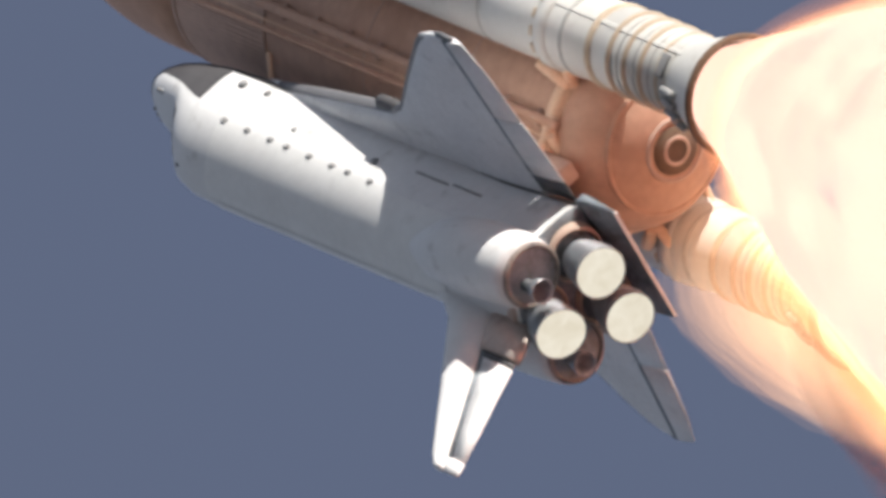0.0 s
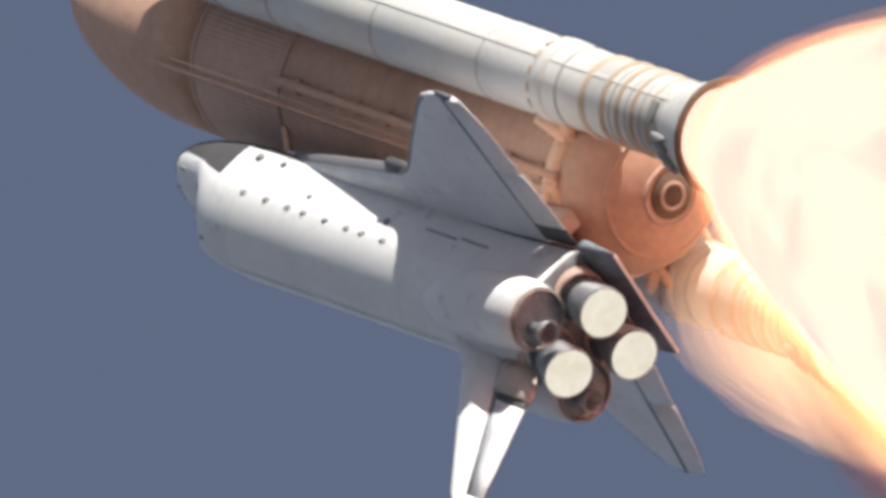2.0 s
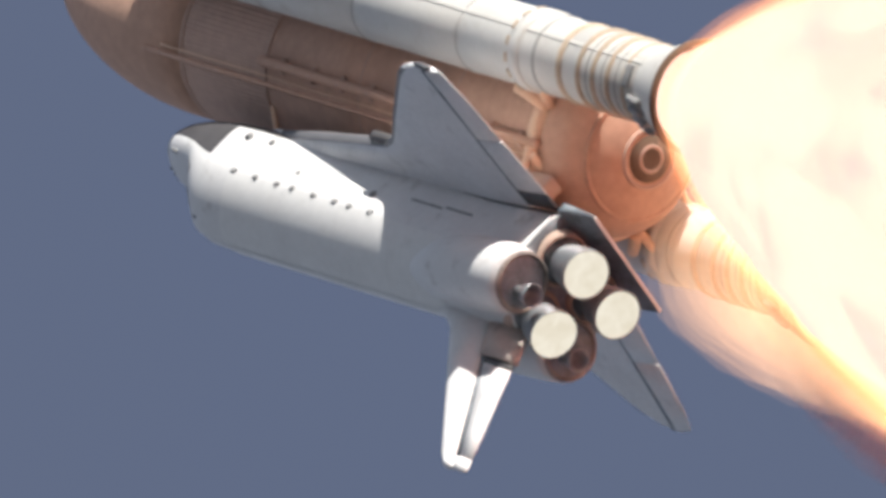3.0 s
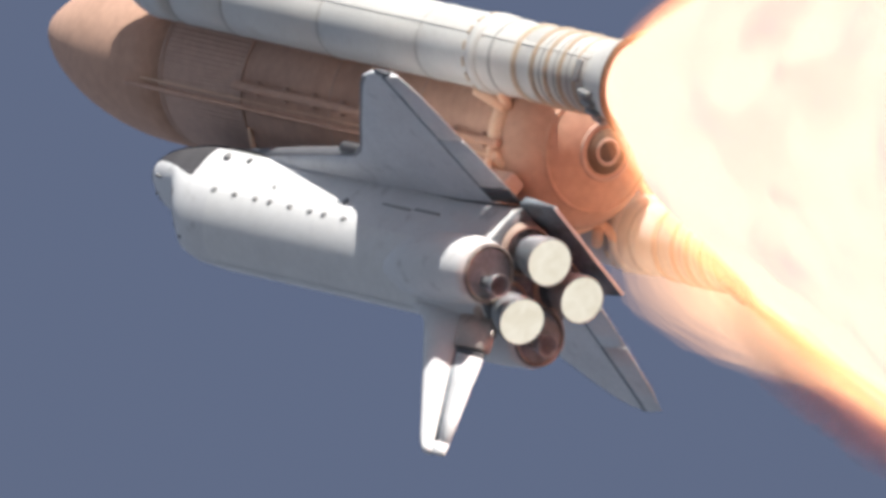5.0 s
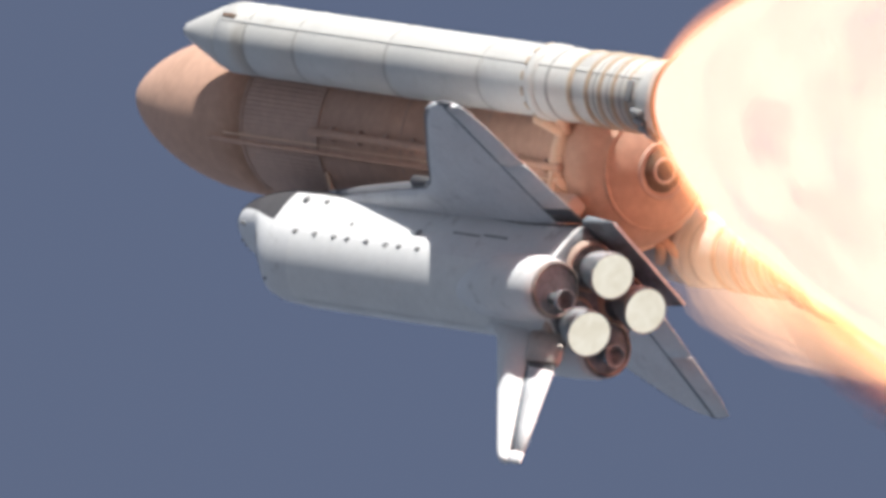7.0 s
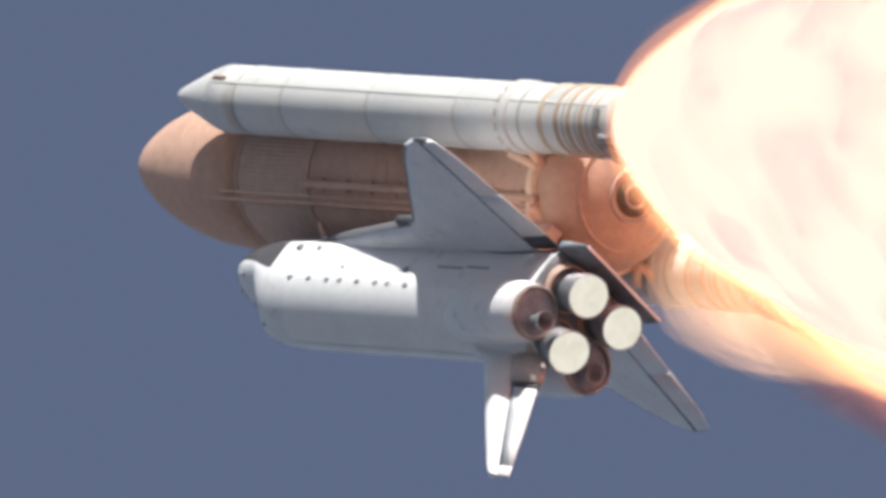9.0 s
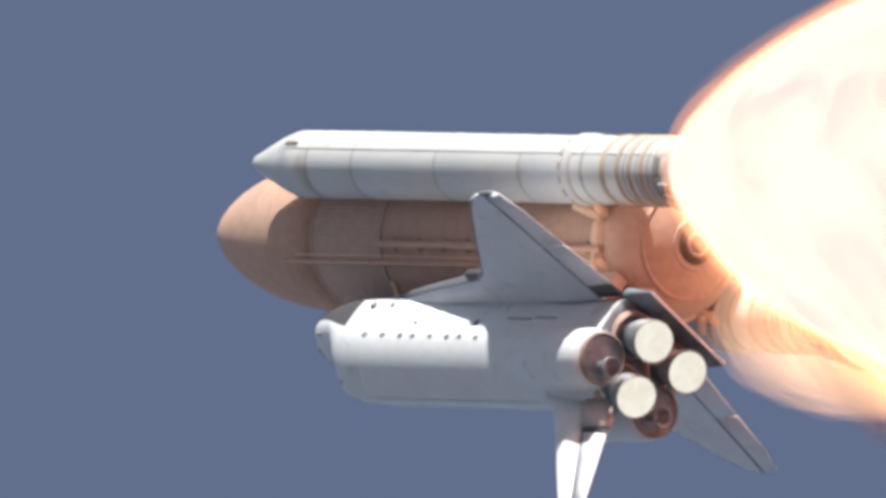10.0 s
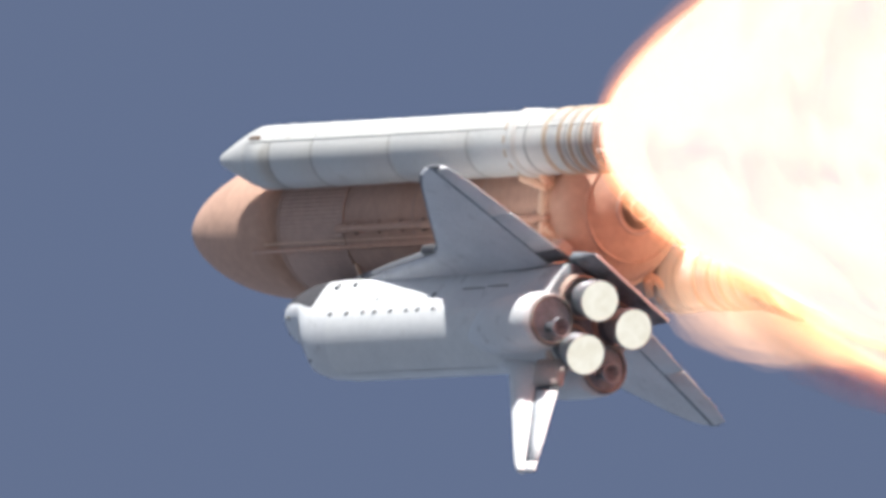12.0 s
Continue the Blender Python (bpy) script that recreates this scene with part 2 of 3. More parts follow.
def build_orbiter():
    ob = thing("orbiter", "white winged spaceplane with black tiles, engines firing", "spacecraft")
    xs = [0, 0.06, 0.15, 0.3, 0.5, 0.8, 1.2, 1.7, 2.2, 2.8, 3.4, 4.0, 4.5, 4.9, 5.3, 5.7, 6.1, 6.6, 7.2, 8.0, 8.8, 12, 16, 20, 24, 27, 28.5, 30, 31.2, 32.3]
    part("fuselage", rings([hull_loop(x) for x in xs]), BLANKET, ob)
    # nose cap, grey
    part("nose_cap", rings([hull_loop(x, 0.012) for x in (0, 0.06, 0.15, 0.3, 0.5, 0.75)]), CARBON, ob, "grey carbon nose cap")
    # black underside
    belly = [hull_loop(x, 0.02, 26, radians(219), radians(321), False) for x in xs if x >= 6.6]
    part("belly_tiles", rings(belly, close=False), BLACK_TILE, ob, "black tiled underside")
    chin = [hull_loop(x, 0.02, 30, radians(181), radians(359), False) for x in xs if 0.5 <= x <= 6.7]
    part("nose_tiles", rings(chin, close=False), BLACK_TILE, ob, "black tiles round the lower nose")
    # cargo doors in panels on each side of the ridge
    edges = [8.9, 13.4, 17.9, 22.4, 26.9]
    for side in (0, 1):
        for e0, e1 in zip(edges, edges[1:]):
            b0, b1 = (radians(8), radians(89.3)) if side == 0 else (radians(90.7), radians(172))
            outer = [hull_loop(x, 0.045, 22, b0, b1, False) for x in np.linspace(e0 + 0.012, e1 - 0.012, 5)]
            bm = rings(outer, close=False)
            bmesh.ops.solidify(bm, geom=bm.faces[:], thickness=0.03)
            part("cargo_door", bm, DOOR_WHITE, ob)
    # hinges along the doors' lower edge
    for y in (1, -1):
        for x in (9.13, 10.88, 12.6, 13.83, 15.52, 17.22, 18.4, 20.05):
            bm = box(bmesh.new(), x - 0.15, x + 0.15, y * 2.56, y * 2.69, 0.18, 0.42, 0.04)
            part("door_hinge", bm, GREY_PART, ob, "small grey hinge cover")
        for x, z, r in ((13.3, -0.62, 0.13), (8.1, -1.75, 0.24), (9.9, -1.8, 0.17), (19.2, -0.7, 0.2), (27.7, -0.95, 0.24), (29.0, -1.2, 0.17)):
            bm = bmesh.new()
            bmesh.ops.create_cone(bm, cap_ends=True, segments=16, radius1=r, radius2=r * 0.85, depth=0.12)
            bmesh.ops.rotate(bm, verts=bm.verts, matrix=Matrix.Rotation(math.pi / 2 * y, 3, "X"))
            bmesh.ops.translate(bm, verts=bm.verts, vec=(x, y * 2.6, z))
            part("side_vent", bm, GREY_PART, ob, "round grey vent")
        # thin grey strips that stand in for the shade along the wing root
        for x0, x1, z in ((21.9, 24.3, -1.05), (24.5, 26.6, -1.16)):
            low, mid, top, wide, sq = mixed(HULL, (x0 + x1) / 2)
            part("root_shade", box(bmesh.new(), x0, x1, y * (wide - 0.06), y * (wide + 0.025), z - 0.07, z + 0.07, 0.02), GREY_PART, ob, "dark strip in place of the shade along the wing root")
    # windshield
    for k in range(6):
        a = radians(38 + k * 20.8 - 3)
        loops = [hull_loop(x, 0.03, 6, a - radians(7.5), a + radians(7.5), False) for x in (4.62, 4.85, 5.1, 5.35)]
        part("cabin_window", rings(loops, close=False), DARK_GLASS, ob, "dark cabin window")
    for y in (0.62, -0.62):
        bm = box(bmesh.new(), 6.35, 6.85, y - 0.22, y + 0.22, 2.0, 2.24, 0.05)
        part("roof_window", bm, DARK_GLASS, ob, "dark roof window")
    # nose jets
    for x, y, z in ((2.3, 1.45, -0.55), (2.7, 1.55, -0.45), (2.3, -1.45, -0.55), (2.7, -1.55, -0.45), (1.6, 0.0, -0.22), (1.6, 0.35, -0.24), (1.6, -0.35, -0.24)):
        bm = bmesh.new()
        bmesh.ops.create_uvsphere(bm, u_segments=12, v_segments=8, radius=0.10)
        bmesh.ops.translate(bm, verts=bm.verts, vec=(x, y, z))
        part("nose_jet", bm, GREY_PART, ob, "small dark thruster mouth")
    for side in (1, -1):
        wing(ob, side)
        pod(ob, side)
    fin(ob)
    aft_end(ob)
    return ob


def lead(y):
    """Where the wing's leading edge lies, y metres from the middle."""
    return float(np.interp(y, (2.2, 2.4, 3.2, 3.98, 4.4, 4.85, 5.4, 7.2, 10.6, 11.35, 11.8, 11.95), (8.4, 9.6, 13.2, 17.1, 19.5, 20.5, 21.1, 22.75, 26.05, 26.95, 28.0, 29.0)))


def trail(y):
    return float(np.interp(y, (2.2, 11.3, 11.95), (32.4, 30.86, 30.35)))


HINGE = lambda y: float(np.interp(y, (2.2, 11.95), (30.0, 29.35)))


def wing_loop(y, x0, x1, side, n=15, thick=None, full0=True, full1=True):
    """A section of the wing between x0 and x1: round in front, thin behind."""
    base = -2.66 + (y - 2.6) * 0.03
    chord = trail(y) - lead(y)
    t = thick if thick is not None else float(np.interp(y, (2.2, 5, 11.95), (1.15, 1.0, 0.30)))

    def height(x):
        u = min(1, max(0, (x - lead(y)) / max(chord, 0.1)))
        return t * min(1, 2.6 * math.sqrt(max(u, 0)) * (1 - 0.35 * u)) * (1 - u) ** 0.75 * 1.05 + 0.05

    top, low = [], []
    for i in range(n):
        u = 0.5 - 0.5 * math.cos(math.pi * i / (n - 1))
        x = x0 + (x1 - x0) * u
        h = height(x)
        top.append((x, side * y, base + h * 0.62))
        low.append((x, side * y, base - h * 0.38))
    return top + low[::-1]


def wing(ob, side):
    ys = [2.2, 2.4, 2.8, 3.2, 3.6, 3.98, 4.4, 4.85, 5.4, 6.4, 7.3, 8.4, 9.6, 10.7, 11.4, 11.8, 11.95]
    w = part("wing", rings([wing_loop(y, lead(y), HINGE(y) - 0.14, side) for y in ys]), WING_GREY, ob)
    # carbon panels along the leading edge
    cuts = np.linspace(4.6, 11.5, 17)
    for y0, y1 in zip(cuts, cuts[1:]):
        loops = []
        for y in (y0 + 0.015, (y0 + y1) / 2, y1 - 0.015):
            loop = wing_loop(y, lead(y) - 0.02, lead(y) + 0.42, side, 7)
            mid = sum(p[2] for p in loop) / len(loop)
            loops.append([(p[0], p[1], mid + (p[2] - mid) * 1.06) for p in loop])
        part("edge_panel", rings(loops), CARBON, w)
    # black tiles along the glove's edge
    loops = []
    for y in (2.4, 2.8, 3.2, 3.6, 3.98, 4.4, 4.6):
        loop = wing_loop(y, lead(y) - 0.03, lead(y) + 0.55, side, 7)
        mid = sum(p[2] for p in loop) / len(loop)
        loops.append([(p[0], p[1] + side * 0.03, mid + (p[2] - mid) * 1.05) for p in loop])
    part("glove_edge", rings(loops), CARBON, w, "dark tiled edge of the wing glove")
    # elevons, two to a side
    for y0, y1 in ((4.0, 7.3), (7.4, 11.85)):
        loops = []
        for y in np.linspace(y0, y1, 4):
            loops.append(wing_loop(y, HINGE(y) + 0.22, trail(y), side, 9, thick=float(np.interp(y, (2.2, 11.95), (1.9, 0.75)))))
        part("elevon", rings(loops), WING_GREY, w, "pale elevon")
        loops = [wing_loop(y, HINGE(y) - 0.16, HINGE(y) + 0.24, side, 4, thick=float(np.interp(y, (2.2, 11.95), (1.35, 0.46)))) for y in (y0, y1)]
        part("hinge_gap", rings(loops), SHIELD, w, "dark hinge gap")
    seal = rings([wing_loop(y, HINGE(y) - 0.06, trail(y) - 0.1, side, 6, thick=1.5) for y in (2.9, 3.4, 3.95)])
    part("wing_stub", seal, BLACK_TILE, w, "dark block between elevon and hull")
    # dark fairing where the glove meets the leading edge
    part("edge_fairing", box(bmesh.new(), 18.5, 20.3, min(side * 3.85, side * 4.7), max(side * 3.85, side * 4.7), -2.92, -2.32, 0.24), BLACK_TILE, w, "dark fairing on the leading edge")
    # black tip
    bm = rings([[(p[0], side * (abs(p[1]) + 0.05 * k), p[2]) for p in wing_loop(11.9, lead(11.9) - 0.2, lead(11.9) + 1.1, side, 7)] for k in (0, 1, 2)])
    part("wing_tip", bm, CARBON, w, "dark wing tip")


def pod(ob, side):
    prof = [(24.4, 0.12), (25.0, 0.55), (25.8, 0.95), (26.8, 1.38), (28.0, 1.60), (29.4, 1.69), (30.6, 1.70), (31.6, 1.67), (32.3, 1.61), (32.92, 1.50)]
    loops = []
    for x, r in prof:
        cy, cz = side * np.interp(x, (24.4, 28, 31.6), (1.75, 2.12, 2.28)), np.interp(x, (24.4, 28, 31.6), (1.85, 1.46, 1.30))
        loops.append([(x, cy + r * math.cos(a) * 1.0, cz + r * math.sin(a)) for a in np.linspace(0, 2 * math.pi, 33)[:-1]])
    p = part("engine_pod", rings(loops), BLANKET, ob)
    tail = part("pod_tail", turned([(32.9, 1.50), (33.02, 1.47), (33.12, 1.40), (33.13, 1.30), (33.05, 1.25), (32.9, 1.26)], 32, side * 2.26, 1.29, caps=False), SOOTY_TAN, p, "sooty tan rim round the pod's tail")
    part("pod_base", turned([(32.94, 1.32), (32.98, 1.2), (33.02, 0.75), (33.04, 0.05)], 32, side * 2.26, 1.29), SHIELD, tail, "sooted dished base of the pod")
    # small engine with its bell
    bell = [(33.0, 0.30), (33.3, 0.26), (33.6, 0.38), (34.0, 0.52), (34.3, 0.58), (34.3, 0.54), (34.0, 0.47), (33.6, 0.33), (33.3, 0.2)]
    bm = turned(bell, 24, side * 2.15, 1.75)
    part("pod_engine", bm, STEEL, p, "small sooted engine bell")
    # thruster block
    part("thruster_block", box(bmesh.new(), 31.6, 32.8, side * 2.95 - 0.36, side * 2.95 + 0.36, 0.55, 1.35, 0.18), BLANKET, p)
    for k in range(3):
        bm = turned([(32.7, 0.1), (32.9, 0.14), (32.9, 0.1)], 12, side * (2.75 + 0.22 * k), 0.95)
        part("thruster", bm, GREY_PART, p, "small dark thruster mouth")


def fin_loop(z, x0, x1, t, n=9):
    """A section of the fin at height z, a flat lens from x0 to x1."""
    pts = []
    for i in range(n):
        u = i / (n - 1)
        pts.append((x0 + (x1 - x0) * u, t * (math.sin(math.pi * (0.08 + 0.84 * u ** 0.8)) * 0.9 + 0.1), z))
    return pts + [(p[0], -p[1], z) for p in pts[::-1]]


def fin(ob):
    le = lambda z: float(np.interp(z, (2.3, 3.2, 10.0, 10.6), (24.9, 27.6, 34.4, 35.2)))
    hinge = lambda z: float(np.interp(z, (2.3, 10.6), (29.8, 35.95)))
    te = lambda z: float(np.interp(z, (2.3, 10.6), (32.75, 37.02)))
    f = part("fin", rings([fin_loop(z, le(z), hinge(z), np.interp(z, (2.3, 10.6), (0.42, 0.2))) for z in (2.3, 2.7, 3.2, 5, 7, 9, 10.0, 10.4, 10.6)]), BLANKET, ob)
    # rudder with its dark surround
    for y in (1, -1):
        loops = []
        for z in (4.7, 6.5, 8.3, 9.85):
            t = float(np.interp(z, (2.3, 10.6), (0.145, 0.07)))
            a, b = hinge(z) + 0.36, te(z)
            loops.append([(a, y * 0.02, z), (a, y * t, z), (a + (b - a) * 0.5, y * t * 0.72, z), (b, y * t * 0.35, z), (b, y * 0.02, z)])
        part("rudder", rings(loops), BLANKET, f, "white split rudder half")
    loops = [fin_loop(z, hinge(z) + 0.01, hinge(z) + 0.36, float(np.interp(z, (2.3, 10.6), (0.10, 0.045))), 5) for z in (4.4, 9.95)]
    part("hinge_gap", rings(loops), SHIELD, f, "dark rudder hinge line")
    part("rudder_sill", rings([fin_loop(z, hinge(z), te(z), 0.12, 6) for z in (4.35, 4.66)]), BLACK_TILE, f, "dark gap under the rudder")
    part("chute_fairing", rings([fin_loop(z, hinge(z) - 0.1, te(z) + 0.15, 0.34, 8) for z in (2.4, 3.4, 4.3)]), SCORCHED, f, "tan scorched fairing at the fin root")
    part("fin_cap", rings([fin_loop(z, hinge(z), te(z), 0.10, 6) for z in (9.9, 10.3, 10.6)]), BLANKET, f)


def nozzle(ob, x, y, z, pitch, yaw):
    """A main engine: bell with stiffening bands, its throat and the glowing exhaust in its mouth."""
    root = (x, y, z)
    turn = Matrix.Translation(root) @ Euler((0, radians(-pitch), radians(yaw))).to_matrix().to_4x4()
    bell = [(0.2, 0.30), (0.7, 0.36), (0.95, 0.30), (1.15, 0.34), (1.5, 0.58), (2.0, 0.82), (2.6, 1.00), (3.2, 1.11), (3.9, 1.18), (3.92, 1.20), (3.95, 1.19), (3.94, 1.15), (3.2, 1.03), (2.6, 0.93), (2.2, 0.82)]
    bm = turned(bell, 40, caps=False)
    bmesh.ops.transform(bm, matrix=turn, verts=bm.verts)
    e = part("main_engine", bm, STEEL, ob)
    for k in range(7):
        xx = 1.7 + 0.31 * k
        r = float(np.interp(xx, [p[0] for p in bell[:9]], [p[1] for p in bell[:9]]))
        bm = turned([(xx - 0.03, r), (xx - 0.02, r + 0.045), (xx + 0.02, r + 0.045), (xx + 0.03, r)], 32, caps=False)
        bmesh.ops.transform(bm, matrix=turn, verts=bm.verts)
        part("bell_band", bm, STEEL, e)
    bm = turned([(3.6, 1.05), (3.92, 1.13), (4.0, 0.9), (4.05, 0.5), (4.07, 0.02)], 40)
    bmesh.ops.transform(bm, matrix=turn, verts=bm.verts)
    part("exhaust", bm, ENGINE_GLOW, e, "cream glowing exhaust in the engine mouth")
    for a in (0.6, 2.5, 4.4):
        bm = rod((0.1, 0.42 * math.cos(a), 0.42 * math.sin(a)), (1.35, 0.55 * math.cos(a + 0.4), 0.55 * math.sin(a + 0.4)), 0.09, 8)
        bmesh.ops.transform(bm, matrix=turn, verts=bm.verts)
        part("feed_pipe", bm, STEEL, e)
    # dome around the engine's root
    bm = turned([(0.8, 1.36), (1.45, 1.33), (1.64, 1.28), (1.70, 1.20), (1.64, 1.13), (1.4, 1.14), (0.8, 1.2)], 36, caps=False)
    bmesh.ops.transform(bm, matrix=turn, verts=bm.verts)
    dome = part("engine_dome", bm, DOME, ob, "tan rounded lip of the heat-shield dome")
    bm = turned([(1.1, 1.16), (1.3, 1.05), (1.5, 0.7), (1.56, 0.40)], 32, caps=False)
    bmesh.ops.transform(bm, matrix=turn, verts=bm.verts)
    part("dome_floor", bm, SHIELD, dome, "sooted floor of the dome")


def aft_end(ob):
    bm = rings([hull_loop(32.28, -0.02), hull_loop(32.40, -0.05), hull_loop(32.46, -0.5)])
    part("base_shield", bm, SHIELD, ob, "sooted flat base heat shield")
    nozzle(ob, 30.72, 0, 1.02, 16, 0)
    nozzle(ob, 31.3, 1.30, -1.34, 10, 1.5)
    nozzle(ob, 31.3, -1.28, -1.46, 10, -1.5)
    flap = rings([[(32.35, y, -2.95), (32.35, y, -2.45), (33.4, y, -2.48), (34.9, y, -2.66), (34.95, y, -2.76), (33.4, y, -2.9)] for y in (-3.15, -3.1, 3.1, 3.15)])
    part("body_flap", flap, SHIELD, ob, "dark body flap with pale edge")
    bm = box(bmesh.new(), 34.93, 35.0, -3.1, 3.1, -2.8, -2.62, 0.02)
    part("flap_edge", bm, BLANKET, ob, "pale trailing strip")
    for y in (1, -1):
        bm = rings([hull_loop(x, 0.03, 8, radians(-36) if y > 0 else radians(216), radians(20) if y > 0 else radians(160), False) for x in (31.9, 32.1, 32.3)], close=False)
        part("base_rim", bm, BLANKET, ob, "white rim of the aft side")


build_orbiter()


# ---- external tank ----
def build_tank():
    z = -8.55
    ob = thing("external_tank", "rust-orange foam-covered fuel tank under the orbiter", "fuel tank")
    ogive = []
    for i in range(22):
        u = i / 21
        ogive.append((-16.5 + 12.6 * u, 0.22 + 3.98 * math.sin(math.pi / 2 * u ** 0.80) ** 0.95))
    part("oxygen_tank", turned(ogive + [(-1.4, 4.2)], 72, 0, z), FOAM, ob)
    part("nose_spike", turned([(-17.0, 0.06), (-16.8, 0.16), (-16.4, 0.26), (-16.2, 0.3)], 24, 0, z), GREY_PART, ob, "grey pointed tip")
    # ribbed middle
    loops = []
    for x in (-1.4, -1.35, 5.35, 5.4):
        k = 0.0 if x in (-1.4, 5.4) else 1.0
        loops.append([(x, (4.18 + k * 0.05 * (i % 2)) * math.cos(2 * math.pi * i / 216), z + (4.18 + k * 0.05 * (i % 2)) * math.sin(2 * math.pi * i / 216)) for i in range(216)])
    part("ribbed_intertank", rings(loops), FOAM_DARK, ob, "darker ribbed middle section", smooth=False)
    dome = [(27.6 + 2.75 * math.sin(a), 4.2 * math.cos(a)) for a in np.linspace(0, math.pi / 2 - 0.02, 18)]
    part("hydrogen_tank", turned([(5.4, 4.2), (12, 4.2), (20, 4.2)] + dome, 72, 0, z), FOAM, ob)
    for x, w, h in ((-1.4, 0.12, 0.07), (5.4, 0.12, 0.07), (12.9, 0.06, 0.03), (20.1, 0.06, 0.03), (26.9, 0.34, 0.36)):
        bm = turned([(x - w, 4.18), (x - w * 0.8, 4.2 + h), (x + w * 0.8, 4.2 + h), (x + w, 4.18)], 72, 0, z, caps=False)
        part("ring_frame", bm, STRUT if x > 26 else FOAM_DARK, ob)
    # manhole rings on the aft dome
    for r, x in ((3.0, 29.52), (1.35, 30.22), (0.55, 30.36)):
        bm = turned([(x - 0.12, r + 0.16), (x + 0.06, r + 0.14), (x + 0.1, r), (x - 0.06, r - 0.12)], 48, 0, z, caps=False)
        part("dome_ring", bm, FOAM_DARK if r < 2 else FOAM, ob)
    part("siphon_cover", turned([(30.1, 1.2), (30.34, 1.1), (30.42, 0.4), (30.44, 0.05)], 36, 0, z), BROWN, ob, "dark round cover on the dome")
    # feed line and its brackets, cable tray and pressure lines
    a = radians(43)
    line = part("feed_line", rod((5.2, 4.45 * math.cos(a), z + 4.45 * math.sin(a)), (27.5, 4.45 * math.cos(a), z + 4.45 * math.sin(a)), 0.24, 14), FOAM, ob, "long pipe along the tank")
    for x in np.linspace(7, 26, 9):
        bm = bmesh.new()
        box(bm, x - 0.12, x + 0.12, 4.3 * math.cos(a) - 0.3, 4.3 * math.cos(a) + 0.3, z + 4.3 * math.sin(a) - 0.3, z + 4.3 * math.sin(a) + 0.33, 0.06)
        part("line_bracket", bm, FOAM_DARK, line)
    b = radians(58)
    part("cable_tray", rod((-4.5, 4.22 * math.cos(b), z + 4.22 * math.sin(b)), (26.5, 4.28 * math.cos(b), z + 4.28 * math.sin(b)), 0.13, 10), FOAM, ob)
    part("pressure_line", rod((-3, 4.27 * math.cos(b - 0.1), z + 4.27 * math.sin(b - 0.1)), (26.5, 4.27 * math.cos(b - 0.1), z + 4.27 * math.sin(b - 0.1)), 0.05, 8), STRUT, ob)
    # forward bipod and aft struts to the orbiter
    for s in (1, -1):
        part("forward_strut", rod((5.6, s * 1.2, z + 4.0), (7.2, s * 0.25, -2.9), 0.13), STRUT, ob)
        part("aft_strut", rod((26.9, s * 3.1, z + 2.9), (27.6, s * 2.45, -2.95), 0.2), STRUT, ob)
        part("aft_brace", rod((21.5, s * 2.3, z + 3.5), (27.4, s * 2.45, -3.05), 0.16), STRUT, ob)
        part("booster_strut", rod((27.2, s * 4.0, z + 1.3), (27.7, s * 5.4, -7.2), 0.27), STRUT, ob)
        part("strut_fairing", rod((26.2, s * 5.55, z + 1.72), (27.35, s * 4.25, z + 1.55), 0.30, 14), STRUT, ob, "chunky foam-covered strut end")
        part("booster_brace", rod((27.2, s * 3.8, z - 1.7), (27.7, s * 5.4, -9.8), 0.2), STRUT, ob)
    part("cross_beam", rod((27.3, -3.0, z + 3.5), (27.3, 3.0, z + 3.5), 0.26), STRUT, ob)
    for s in (1, -1):
        part("umbilical_fairing", box(bmesh.new(), 26.9, 28.9, s * 1.9 - 0.5, s * 1.9 + 0.5, -4.7, -3.0, 0.15), FOAM_DARK, ob)


build_tank()


